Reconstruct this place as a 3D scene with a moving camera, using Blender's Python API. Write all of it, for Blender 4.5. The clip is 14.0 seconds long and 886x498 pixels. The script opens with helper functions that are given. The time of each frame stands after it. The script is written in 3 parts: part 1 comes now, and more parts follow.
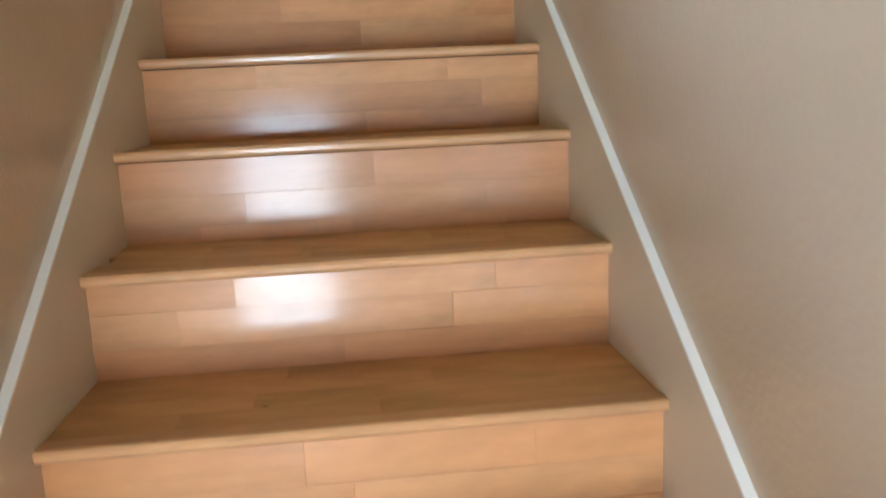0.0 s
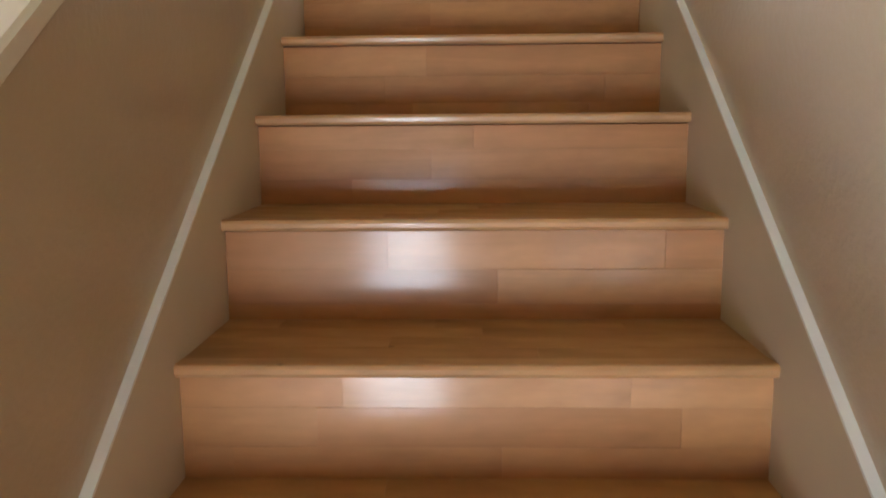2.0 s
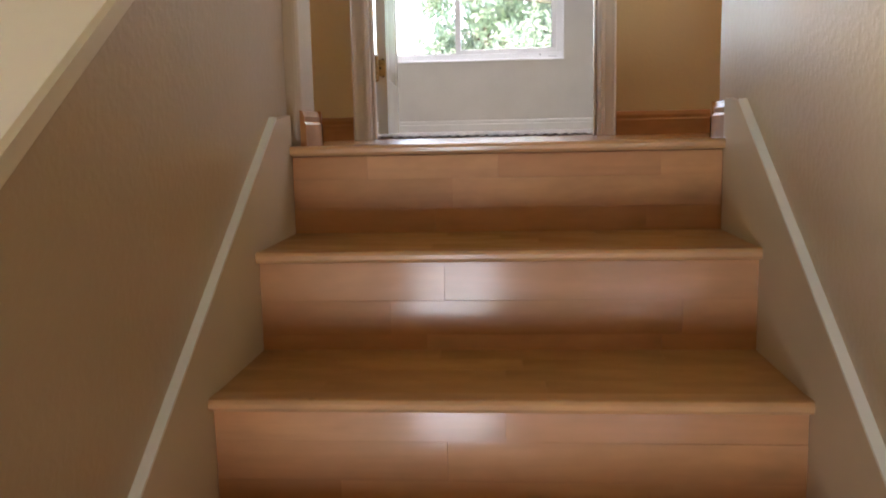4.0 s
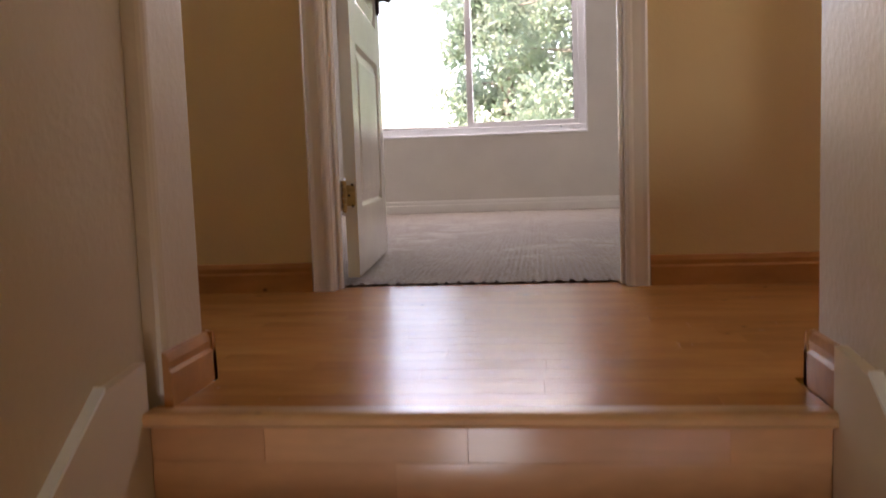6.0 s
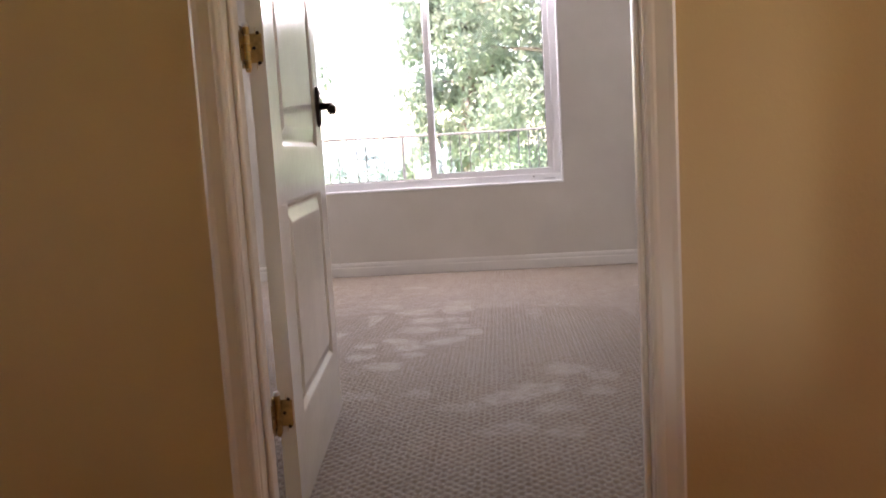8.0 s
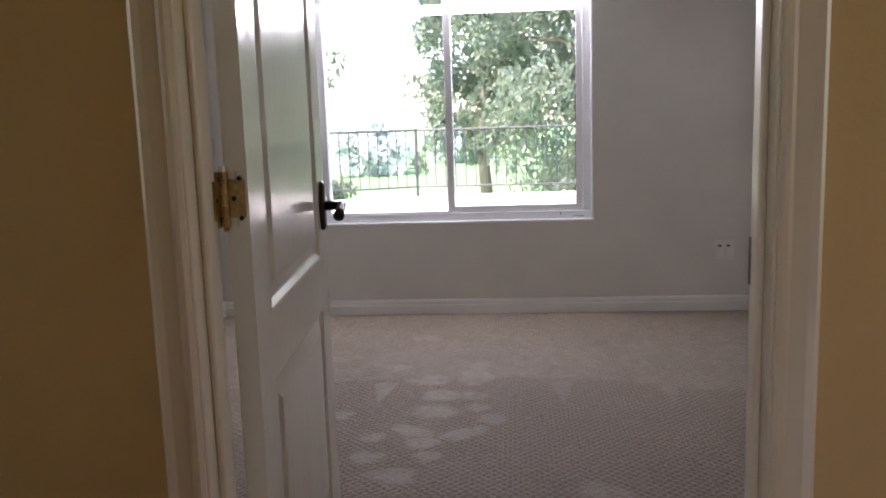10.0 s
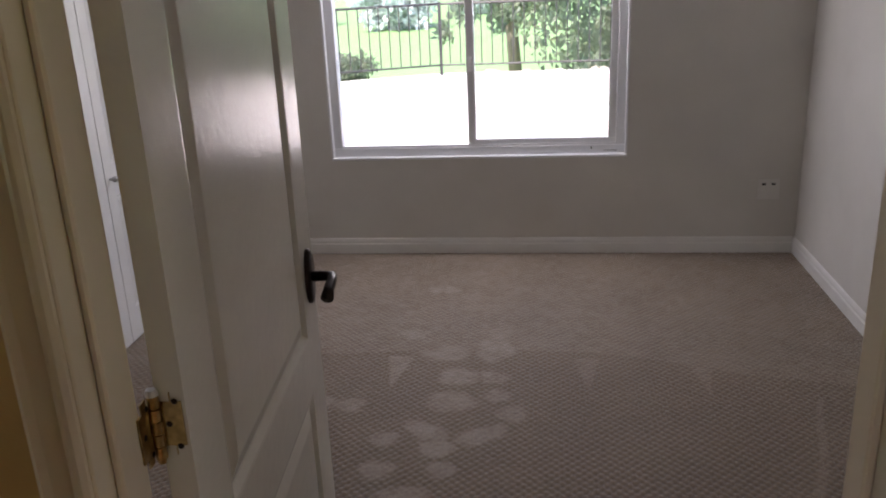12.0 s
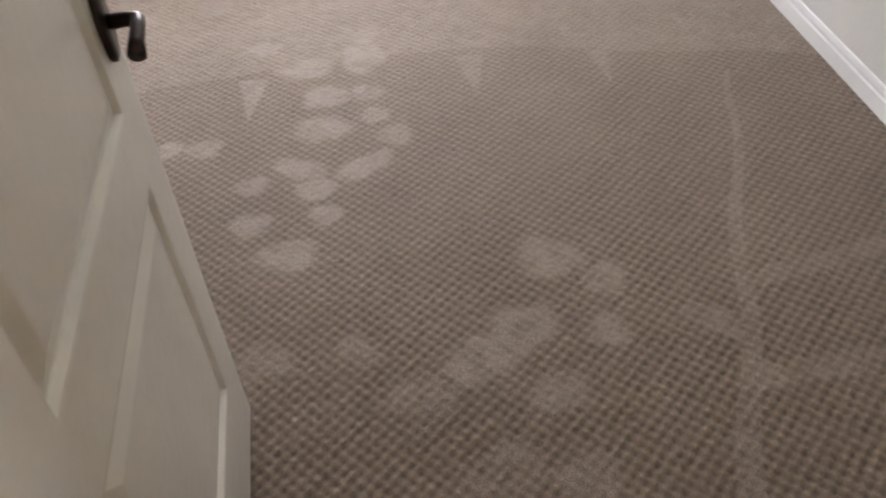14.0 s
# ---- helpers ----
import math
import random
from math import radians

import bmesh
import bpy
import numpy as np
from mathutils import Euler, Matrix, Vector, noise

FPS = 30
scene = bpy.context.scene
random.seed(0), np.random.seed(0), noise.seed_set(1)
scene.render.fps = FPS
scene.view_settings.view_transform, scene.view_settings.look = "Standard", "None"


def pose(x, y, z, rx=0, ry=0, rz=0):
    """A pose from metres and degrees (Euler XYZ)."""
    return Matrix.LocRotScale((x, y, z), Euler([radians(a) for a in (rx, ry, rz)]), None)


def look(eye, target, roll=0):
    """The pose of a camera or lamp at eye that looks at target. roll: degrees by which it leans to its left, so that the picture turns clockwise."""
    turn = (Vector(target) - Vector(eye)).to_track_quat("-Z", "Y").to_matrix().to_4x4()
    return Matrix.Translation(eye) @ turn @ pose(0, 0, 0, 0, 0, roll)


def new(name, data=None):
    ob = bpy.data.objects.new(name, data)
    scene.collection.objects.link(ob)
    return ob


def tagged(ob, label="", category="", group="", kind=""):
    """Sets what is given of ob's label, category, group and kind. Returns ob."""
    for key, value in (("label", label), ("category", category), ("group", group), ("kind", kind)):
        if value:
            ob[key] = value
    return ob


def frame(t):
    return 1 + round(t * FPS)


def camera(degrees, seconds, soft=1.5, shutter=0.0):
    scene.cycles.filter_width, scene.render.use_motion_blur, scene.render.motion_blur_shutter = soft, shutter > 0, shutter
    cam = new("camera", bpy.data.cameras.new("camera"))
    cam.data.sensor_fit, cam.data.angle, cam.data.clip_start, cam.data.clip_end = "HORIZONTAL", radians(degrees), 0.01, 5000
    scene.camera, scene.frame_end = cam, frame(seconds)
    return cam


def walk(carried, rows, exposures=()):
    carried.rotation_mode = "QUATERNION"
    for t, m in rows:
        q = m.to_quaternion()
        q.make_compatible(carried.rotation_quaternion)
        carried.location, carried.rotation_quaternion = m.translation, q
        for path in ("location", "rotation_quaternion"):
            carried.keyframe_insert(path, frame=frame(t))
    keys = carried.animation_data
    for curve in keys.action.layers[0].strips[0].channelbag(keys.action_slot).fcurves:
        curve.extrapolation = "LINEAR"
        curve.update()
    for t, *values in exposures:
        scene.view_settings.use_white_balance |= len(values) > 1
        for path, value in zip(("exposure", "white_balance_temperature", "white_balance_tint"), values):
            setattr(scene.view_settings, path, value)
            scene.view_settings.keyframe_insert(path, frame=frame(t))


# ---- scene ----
SKY, SUN = 0.15, 4.0
W_BED, W_ENTRY, W_FOYER, W_HALL, W_WEST = 5.6, 9.6, 0.6, 0.42, 0.05
EXPO = [(0.0, 4.15, 5850, 11), (0.5, 4.15, 5950, 11), (1.5, 4.4, 6050, 11), (2.0, 3.85, 6550, 19), (3.0, 3.9, 6700, 22), (4.2, 3.6, 6850, 24), (6.3, 3.05, 7400, 34),
        (7.5, 3.15, 7300, 34), (8.7, 3.15, 6900, 31), (11.0, 1.95, 6550, 26), (12.5, 2.0, 6900, 28), (13.0, 1.95, 6900, 26), (13.5, 2.85, 6900, 24), (14.0, 3.4, 6850, 22)]
cam = camera(56.0, 14.0, soft=1.9, shutter=0.3)
PATH = [
    (0, (0.488, -3.009, -0.854), (0.674, -1.054, -1.231), -2.7),
    (0.5, (0.47, -2.798, -0.739), (0.596, -0.836, -1.106), -1.2),
    (1, (0.53, -2.584, -0.655), (0.508, -0.608, -0.963), -1.8),
    (1.5, (0.546, -2.401, -0.513), (0.43, -0.43, -0.83), -2.4),
    (2, (0.462, -2.244, -0.385), (0.398, -0.27, -0.697), -0.5),
    (2.5, (0.496, -2.089, -0.287), (0.374, -0.115, -0.583), -0.8),
    (3, (0.545, -1.935, -0.158), (0.353, 0.03, -0.484), -2.1),
    (3.5, (0.496, -1.808, -0.106), (0.34, 0.168, -0.363), -1.6),
    (4, (0.482, -1.684, 0.034), (0.319, 0.288, -0.252), -1.25),
    (4.2, (0.484, -1.61, 0.062), (0.317, 0.366, -0.213), -1.6),
    (6.3, (0.564, -0.893, 0.455), (0.308, 1.081, 0.266), -2.6),
    (6.5, (0.559, -0.843, 0.549), (0.31, 1.129, 0.33), -4.1),
    (7, (0.52, -0.664, 0.61), (0.314, 1.315, 0.407), -3.0),
    (7.5, (0.477, -0.498, 0.735), (0.331, 1.482, 0.496), -1.5),
    (8, (0.511, -0.342, 0.818), (0.364, 1.637, 0.575), -3.4),
    (8.5, (0.493, -0.213, 0.934), (0.355, 1.764, 0.667), -2.6),
    (8.7, (0.475, -0.155, 0.956), (0.342, 1.82, 0.686), -2.0),
    (10.8, (0.411, 0.415, 1.365), (0.223, 2.365, 0.956), -1.9),
    (11, (0.392, 0.484, 1.432), (0.207, 2.421, 0.966), -1.5),
    (11.5, (0.428, 0.496, 1.575), (0.214, 2.398, 0.992), -1.1),
    (12, (0.464, 0.557, 1.56), (0.225, 2.436, 0.916), -2.5),
    (12.5, (0.417, 0.66, 1.52), (0.223, 2.505, 0.769), -2.6),
    (13, (0.303, 0.816, 1.482), (0.231, 2.58, 0.543), -1.4),
    (13.5, (0.299, 0.896, 1.465), (0.314, 2.536, 0.321), -2.8),
    (14, (0.383, 1.005, 1.454), (0.438, 2.511, 0.14), -5.5),
]
walk(cam, [(t, look(eye, target, roll)) for t, eye, target, roll in PATH], EXPO)

# ---- light ----
world = bpy.data.worlds.new("sky")
scene.world = world
world.use_nodes = True
wn = world.node_tree
sky = wn.nodes.new("ShaderNodeTexSky")
sky.sky_type = "NISHITA"
sky.sun_disc = False
sky.sun_elevation = radians(54)
sky.sun_rotation = radians(-147)
sky.air_density, sky.dust_density = 1.2, 1.2
wn.links.new(sky.outputs[0], wn.nodes["Background"].inputs[0])
wn.nodes["Background"].inputs[1].default_value = SKY

sun_data = bpy.data.lights.new("sun", "SUN")
sun_data.energy, sun_data.angle, sun_data.color = SUN, radians(1.5), (1.0, 0.95, 0.87)
sun = new("sun", sun_data)
sun.matrix_world = look((-14, -12, 36), (0, 10, 0))


def area_light(name, m, w, h, watts, colour):
    d = bpy.data.lights.new(name, "AREA")
    d.shape, d.size, d.size_y, d.energy, d.color = "RECTANGLE", w, h, watts, colour
    ob = new(name, d)
    ob.matrix_world = m
    return ob


# daylight that comes in by the windows
area_light("window_light_bedroom", look((0.11, 5.085, 1.84), (0.11, 4.0, 0.7)), 1.5, 0.2, W_BED, (0.88, 0.95, 1.0))
area_light("window_light_entry", look((-0.01, -5.62, -1.75), (0.3, 0.0, -1.0)), 0.62, 1.5, W_ENTRY, (0.74, 0.86, 1.0))
# unseen foyer window, assumed from the bright half wall cap
area_light("window_light_foyer", look((-3.1, -1.6, 0.5), (0.0, -1.6, -0.6)), 2.2, 1.6, W_FOYER, (1.0, 0.95, 0.88))
# added warm fill for the hall; no source is seen there
area_light("fill_light_hall", look((2.75, 0.84, 1.4), (0.4, 0.84, 0.9)), 0.7, 1.1, W_HALL, (1.0, 0.74, 0.42))


# second added fill, brightens the left hall wall from an unseen end
area_light("fill_light_hall_west", look((-2.3, 0.8, 1.4), (0.0, 0.8, 0.9)), 0.66, 1.1, W_WEST, (1.0, 0.76, 0.52))


# ---- materials ----
def material(name, colour, rough=0.5, metal=0.0, spec=0.5):
    m = bpy.data.materials.new(name)
    m.use_nodes = True
    b = m.node_tree.nodes["Principled BSDF"]
    b.inputs["Base Color"].default_value = (*colour, 1)
    b.inputs["Roughness"].default_value = rough
    b.inputs["Metallic"].default_value = metal
    b.inputs["Specular IOR Level"].default_value = spec
    return m


def nodes(m):
    return m.node_tree.nodes, m.node_tree.links, m.node_tree.nodes["Principled BSDF"]


def coords(m, scale=(1, 1, 1), kind="Object"):
    n, l, b = nodes(m)
    tc, mp = n.new("ShaderNodeTexCoord"), n.new("ShaderNodeMapping")
    mp.inputs["Scale"].default_value = scale
    l.new(tc.outputs[kind], mp.inputs[0])
    return mp.outputs[0]


def noise_tex(m, vec, scale, detail=3.0, rough=0.55, distort=0.0):
    n, l, b = nodes(m)
    t = n.new("ShaderNodeTexNoise")
    t.inputs["Scale"].default_value, t.inputs["Detail"].default_value = scale, detail
    t.inputs["Roughness"].default_value, t.inputs["Distortion"].default_value = rough, distort
    l.new(vec, t.inputs["Vector"])
    return t.outputs["Fac"]


def ramp(m, fac, stops):
    n, l, b = nodes(m)
    r = n.new("ShaderNodeValToRGB")
    while len(r.color_ramp.elements) < len(stops):
        r.color_ramp.elements.new(0.5)
    for e, (p, c) in zip(r.color_ramp.elements, stops):
        e.position = p
        e.color = (*c, 1) if len(c) == 3 else c
    l.new(fac, r.inputs[0])
    return r.outputs[0]


def mix(m, fac, a, b_, mode="MIX"):
    n, l, b = nodes(m)
    x = n.new("ShaderNodeMix")
    x.data_type, x.blend_type = "RGBA", mode
    for sock, v in ((x.inputs[0], fac), (x.inputs[6], a), (x.inputs[7], b_)):
        if isinstance(v, (int, float)):
            sock.default_value = v
        elif isinstance(v, tuple):
            sock.default_value = (*v, 1)
        else:
            l.new(v, sock)
    return x.outputs[2]


def bump(m, height, strength, distance=0.01):
    n, l, b = nodes(m)
    x = n.new("ShaderNodeBump")
    x.inputs["Strength"].default_value, x.inputs["Distance"].default_value = strength, distance
    l.new(height, x.inputs["Height"])
    l.new(x.outputs[0], b.inputs["Normal"])
    return x


def paint(name, colour, rough=0.5, knock=0.25, scale=70.0):
    """Wall paint over sprayed texture, with faint scuffs."""
    m = material(name, colour, rough)
    n, l, b = nodes(m)
    v = coords(m)
    dark = tuple(c * 0.93 for c in colour)
    light = tuple(min(1, c * 1.04) for c in colour)
    l.new(ramp(m, noise_tex(m, v, 1.7, 4), [(0.35, dark), (0.68, light)]), b.inputs["Base Color"])
    t = ramp(m, noise_tex(m, v, scale, 2.5, 0.5), [(0.44, (0, 0, 0)), (0.6, (1, 1, 1))])
    bump(m, t, knock, 0.003)
    l.new(ramp(m, noise_tex(m, v, 5, 3), [(0.3, (rough * 0.85,) * 3), (0.7, (min(1, rough * 1.15),) * 3)]), b.inputs["Roughness"])
    return m


def board_wood(name, base, light, dark, rough, along=0, coat=0.26, spec=0.2):
    """Lacquered strip flooring: colour by the piece, long grain and small knots."""
    m = material(name, base, rough, 0.0, spec)
    n, l, b = nodes(m)
    sc = [26, 26, 26]
    sc[along] = 1.6
    v = coords(m, tuple(sc))
    info = n.new("ShaderNodeObjectInfo")
    add = n.new("ShaderNodeVectorMath")
    add.operation = "ADD"
    sep = n.new("ShaderNodeMath")
    sep.operation = "MULTIPLY"
    sep.inputs[1].default_value = 37.0
    l.new(info.outputs["Random"], sep.inputs[0])
    l.new(v, add.inputs[0])
    l.new(sep.outputs[0], add.inputs[1])
    grain = noise_tex(m, add.outputs[0], 1.0, 5, 0.6, 0.6)
    tone = ramp(m, info.outputs["Random"], [(0.0, dark), (0.35, base), (0.7, base), (1.0, light)])
    g = ramp(m, grain, [(0.3, tuple(c * 0.72 for c in base)), (0.5, base), (0.72, tuple(min(1, c * 1.18) for c in base))])
    col = mix(m, 0.45, tone, g)
    sc2 = [9, 9, 9]
    sc2[along] = 4.0
    blot = noise_tex(m, coords(m, tuple(sc2)), 0.9, 4, 0.6)
    col = mix(m, ramp(m, blot, [(0.38, (0, 0, 0)), (0.68, (0.8,) * 3)]), col, tuple(c * 0.62 for c in base))
    vo = n.new("ShaderNodeTexVoronoi")
    vo.inputs["Scale"].default_value = 1.0
    sc3 = [9, 9, 9]
    sc3[along] = 6.0
    l.new(coords(m, tuple(sc3)), vo.inputs["Vector"])
    knot = ramp(m, vo.outputs["Distance"], [(0.02, (0.85,) * 3), (0.06, (0, 0, 0))])
    col = mix(m, knot, col, (0.07, 0.03, 0.012))
    l.new(col, b.inputs["Base Color"])
    l.new(ramp(m, blot, [(0.3, (rough * 0.8,) * 3), (0.7, (rough * 1.3,) * 3)]), b.inputs["Roughness"])
    bump(m, grain, 0.06, 0.002)
    b.inputs["Coat Weight"].default_value = coat
    b.inputs["Coat Roughness"].default_value = 0.13
    return m


WALL_STAIR = paint("beige_wall_paint", (0.475, 0.357, 0.237), 0.34, 0.10, 70)
WALL_HALL = paint("tan_wall_paint", (0.60, 0.41, 0.19), 0.45, 0.07, 85)
WALL_BED = paint("pale_wall_paint", (0.66, 0.638, 0.59), 0.5, 0.06, 85)
CEIL = paint("ceiling_paint", (0.78, 0.76, 0.72), 0.8, 0.5, 55)
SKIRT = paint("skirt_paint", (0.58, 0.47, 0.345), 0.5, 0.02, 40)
TRIMW = paint("white_trim_enamel", (0.66, 0.56, 0.44), 0.34, 0.05, 25)
DOORW = paint("white_door_enamel", (0.68, 0.65, 0.58), 0.2, 0.06, 30)
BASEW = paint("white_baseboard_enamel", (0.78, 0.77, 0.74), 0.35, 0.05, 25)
VINYL = paint("white_vinyl", (0.8, 0.81, 0.82), 0.4, 0.04, 30)
WOOD = board_wood("maple_strip", (0.53, 0.25, 0.102), (0.62, 0.325, 0.148), (0.42, 0.172, 0.066), 0.40, 0)
TREADW = board_wood("maple_tread", (0.47, 0.245, 0.088), (0.53, 0.29, 0.112), (0.39, 0.19, 0.066), 0.36, 0)
# paler than the boards: worn edge, with its highlight put into the colour
NOSE = board_wood("maple_nosing", (0.55, 0.295, 0.135), (0.60, 0.33, 0.155), (0.48, 0.245, 0.105), 0.34, 0)
FLOORW = board_wood("maple_floor", (0.44, 0.184, 0.052), (0.49, 0.218, 0.068), (0.35, 0.14, 0.04), 0.22, 0, 0.0, 0.07)
BROWNB = board_wood("oak_baseboard", (0.45, 0.19, 0.058), (0.49, 0.22, 0.072), (0.39, 0.155, 0.046), 0.36, 0)
GAP = material("joint_shadow", (0.38, 0.172, 0.068), 0.5)
BRASS = material("aged_brass", (0.62, 0.43, 0.17), 0.28, 1.0)
n_, l_, b_ = nodes(BRASS)
l_.new(ramp(BRASS, noise_tex(BRASS, coords(BRASS), 60, 4), [(0.35, (0.3, 0.215, 0.095)), (0.65, (0.52, 0.375, 0.165))]), b_.inputs["Base Color"])
BRONZE = material("dark_bronze", (0.035, 0.026, 0.022), 0.32, 0.85)
STEEL = material("bright_steel", (0.6, 0.6, 0.6), 0.3, 1.0)
IRON = material("black_iron", (0.03, 0.032, 0.034), 0.5, 0.3)
DARK = material("dark_slot", (0.02, 0.02, 0.02), 0.6)
PLATE = material("white_plate", (0.68, 0.665, 0.63), 0.35)
GLASS = material("window_glass", (1, 1, 1), 0.0)
GLASS.node_tree.nodes["Principled BSDF"].inputs["Transmission Weight"].default_value = 1.0
GLASS.node_tree.nodes["Principled BSDF"].inputs["IOR"].default_value = 1.45


# ---- mesh helpers ----
def link_bm(name, bm, mat, parent=None, label=""):
    me = bpy.data.meshes.new(name)
    bm.to_mesh(me)
    bm.free()
    me.materials.append(mat)
    ob = new(name, me)
    if parent is not None:
        ob.parent = parent
    if label:
        ob["label"] = label
    return ob


def part(name, bm, mat, parent, label=""):
    return link_bm(name, bm, mat, parent, label)


def box_bm(a, b, bevel=0.0, seg=2, bm=None):
    bm2 = bmesh.new()
    c = [(a[i] + b[i]) / 2 for i in range(3)]
    s = [abs(b[i] - a[i]) for i in range(3)]
    bmesh.ops.create_cube(bm2, size=1.0, matrix=Matrix.Translation(c) @ Matrix.Diagonal((*s, 1)))
    if bevel:
        bmesh.ops.bevel(bm2, geom=bm2.edges[:], offset=bevel, segments=seg, affect="EDGES", profile=0.5)
    if bm is None:
        return bm2
    me = bpy.data.meshes.new("tmp")
    bm2.to_mesh(me)
    bm2.free()
    bm.from_mesh(me)
    bpy.data.meshes.remove(me)
    return bm


def boxes_bm(*pairs, bevel=0.0):
    bm = bmesh.new()
    for a, b in pairs:
        box_bm(a, b, bevel, 1, bm)
    return bm


def sweep_bm(profile, path, closed_ends=True):
    """A closed profile [(u, v)] carried along axes: path = [(origin, u_axis, v_axis)]."""
    bm = bmesh.new()
    rings = []
    for o, ua, va in path:
        rings.append([bm.verts.new(Vector(o) + Vector(ua) * u + Vector(va) * v) for u, v in profile])
    k = len(profile)
    for r0, r1 in zip(rings, rings[1:]):
        for i in range(k):
            bm.faces.new((r0[i], r0[(i + 1) % k], r1[(i + 1) % k], r1[i]))
    if closed_ends:
        bm.faces.new(rings[0][::-1])
        bm.faces.new(rings[-1])
    bmesh.ops.recalc_face_normals(bm, faces=bm.faces[:])
    return bm


def tube_bm(points, r, sides=10, bm=None):
    bm = bm or bmesh.new()
    pts = [Vector(p) for p in points]
    rings = []
    for i, p in enumerate(pts):
        d = (pts[min(i + 1, len(pts) - 1)] - pts[max(i - 1, 0)]).normalized()
        up = Vector((0, 0, 1)) if abs(d.z) < 0.9 else Vector((1, 0, 0))
        u = d.cross(up).normalized()
        v = d.cross(u).normalized()
        rr = r[i] if isinstance(r, (list, tuple)) else r
        rings.append([bm.verts.new(p + (u * math.cos(a) + v * math.sin(a)) * rr) for a in [2 * math.pi * j / sides for j in range(sides)]])
    for r0, r1 in zip(rings, rings[1:]):
        for j in range(sides):
            bm.faces.new((r0[j], r0[(j + 1) % sides], r1[(j + 1) % sides], r1[j]))
    bm.faces.new(rings[0][::-1])
    bm.faces.new(rings[-1])
    bmesh.ops.recalc_face_normals(bm, faces=bm.faces[:])
    return bm


def smooth(ob):
    for p in ob.data.polygons:
        p.use_smooth = True
    return ob


def structure(name, bm, mat, label, category="wall"):
    return tagged(link_bm(name, bm, mat), label, category, kind="structure")


def thing(name, label, category, group="", at=(0, 0, 0)):
    ob = new(name)
    ob.location = at
    ob.empty_display_size = 0.1
    return tagged(ob, label, category, group)


# ---- the plan ----
RISE, RUN, STEPS = 0.19, 0.28, 14
SL, SR = -0.010, 0.944          # faces of the stair walls
WX0, WX1 = 0.006, 0.928          # faces of the skirt boards
ZB = -RISE * STEPS              # lower floor
HY0, HY1 = 0.29, 1.265          # hall
BY0, BY1 = 1.365, 5.03           # bedroom
BX0, BX1 = -1.34, 1.815
DX0, DX1 = -0.006, 0.785         # door opening
CEILZ = 2.44
YS = 0.10                       # front of the top nosing
POST = 0.022                    # face of the wall end at the stair head
CAP_S, CAP_0 = 0.685, 0.664     # slope and height of the half wall


def cap_z(y):
    return CAP_S * y + CAP_0


# stair walls
bm = bmesh.new()
ys = (-4.0, 0.15)
prof = [(ys[0], ZB - 0.1), (ys[1], ZB - 0.1), (ys[1], cap_z(ys[1]) - 0.03), (ys[0], cap_z(ys[0]) - 0.03)]
bm = sweep_bm(prof, [((SL - 0.13, 0, 0), (0, 1, 0), (0, 0, 1)), ((SL, 0, 0), (0, 1, 0), (0, 0, 1))])
structure("wall_stair_half", bm, WALL_STAIR, "beige painted half wall beside the wooden stairs")
bm = sweep_bm([(-0.165, -0.032), (0.012, -0.032), (0.018, -0.026), (0.018, -0.004), (0.012, 0.002), (-0.165, 0.002)],
              [((SL, y, cap_z(y)), (1, 0, 0), (0, -0.551, 0.835)) for y in (-4.05, 0.149)])
structure("trim_half_wall_cap", bm, TRIMW, "cream painted sloping cap on the stair half wall", "trim")
structure("wall_stair_post", box_bm((SL - 0.13, 0.15, ZB - 0.1), (POST, HY0, CEILZ), 0.012, 3), WALL_STAIR,
          "beige wall end at the top of the stairs")
structure("wall_stair_right", box_bm((SR, -5.6, ZB - 0.1), (SR + 0.12, 0.24, CEILZ), 0.012, 3), WALL_STAIR,
          "beige textured wall along the wooden stairs")

# hall
structure("wall_hall_south_1", box_bm((-2.4, HY0 - 0.12, ZB - 0.1), (SL - 0.132, HY0, CEILZ)), WALL_HALL, "tan painted hall wall")
structure("wall_hall_south_2", box_bm((SR + 0.122, 0.12, -0.2), (2.75, 0.24, CEILZ)), WALL_HALL, "tan painted hall wall")
# hall end walls out of view, opened only for the added fill lights
structure("wall_hall_west", boxes_bm(((-2.4, HY0 + 0.002, -0.2), (-2.28, HY1 - 0.002, 0.8)), ((-2.4, HY0 + 0.002, 2.0), (-2.28, HY1 - 0.002, CEILZ)),
          ((-2.4, HY0 + 0.002, 0.8), (-2.28, 0.45, 2.0)), ((-2.4, 1.15, 0.8), (-2.28, HY1 - 0.002, 2.0))), WALL_HALL, "unseen tan painted hall end wall with an added opening for a fill light")
structure("wall_hall_east", boxes_bm(((2.75, HY0 - 0.12, -0.2), (2.87, HY1, 0.8)), ((2.75, HY0 - 0.12, 2.0), (2.87, HY1, CEILZ)),
          ((2.75, HY0 - 0.12, 0.8), (2.87, 0.45, 2.0)), ((2.75, 1.22, 0.8), (2.87, HY1, 2.0))), WALL_HALL, "unseen tan painted hall end wall with an added opening for a fill light")
structure("wall_hall_north", boxes_bm(((-2.4, HY1, -0.2), (DX0 - 0.02, HY1 + 0.055, CEILZ)), ((DX1 + 0.02, HY1, -0.2), (2.75, HY1 + 0.055, CEILZ)),
          ((DX0 - 0.02, HY1, 2.08), (DX1 + 0.02, HY1 + 0.055, CEILZ))), WALL_HALL, "tan painted hall wall with a doorway")
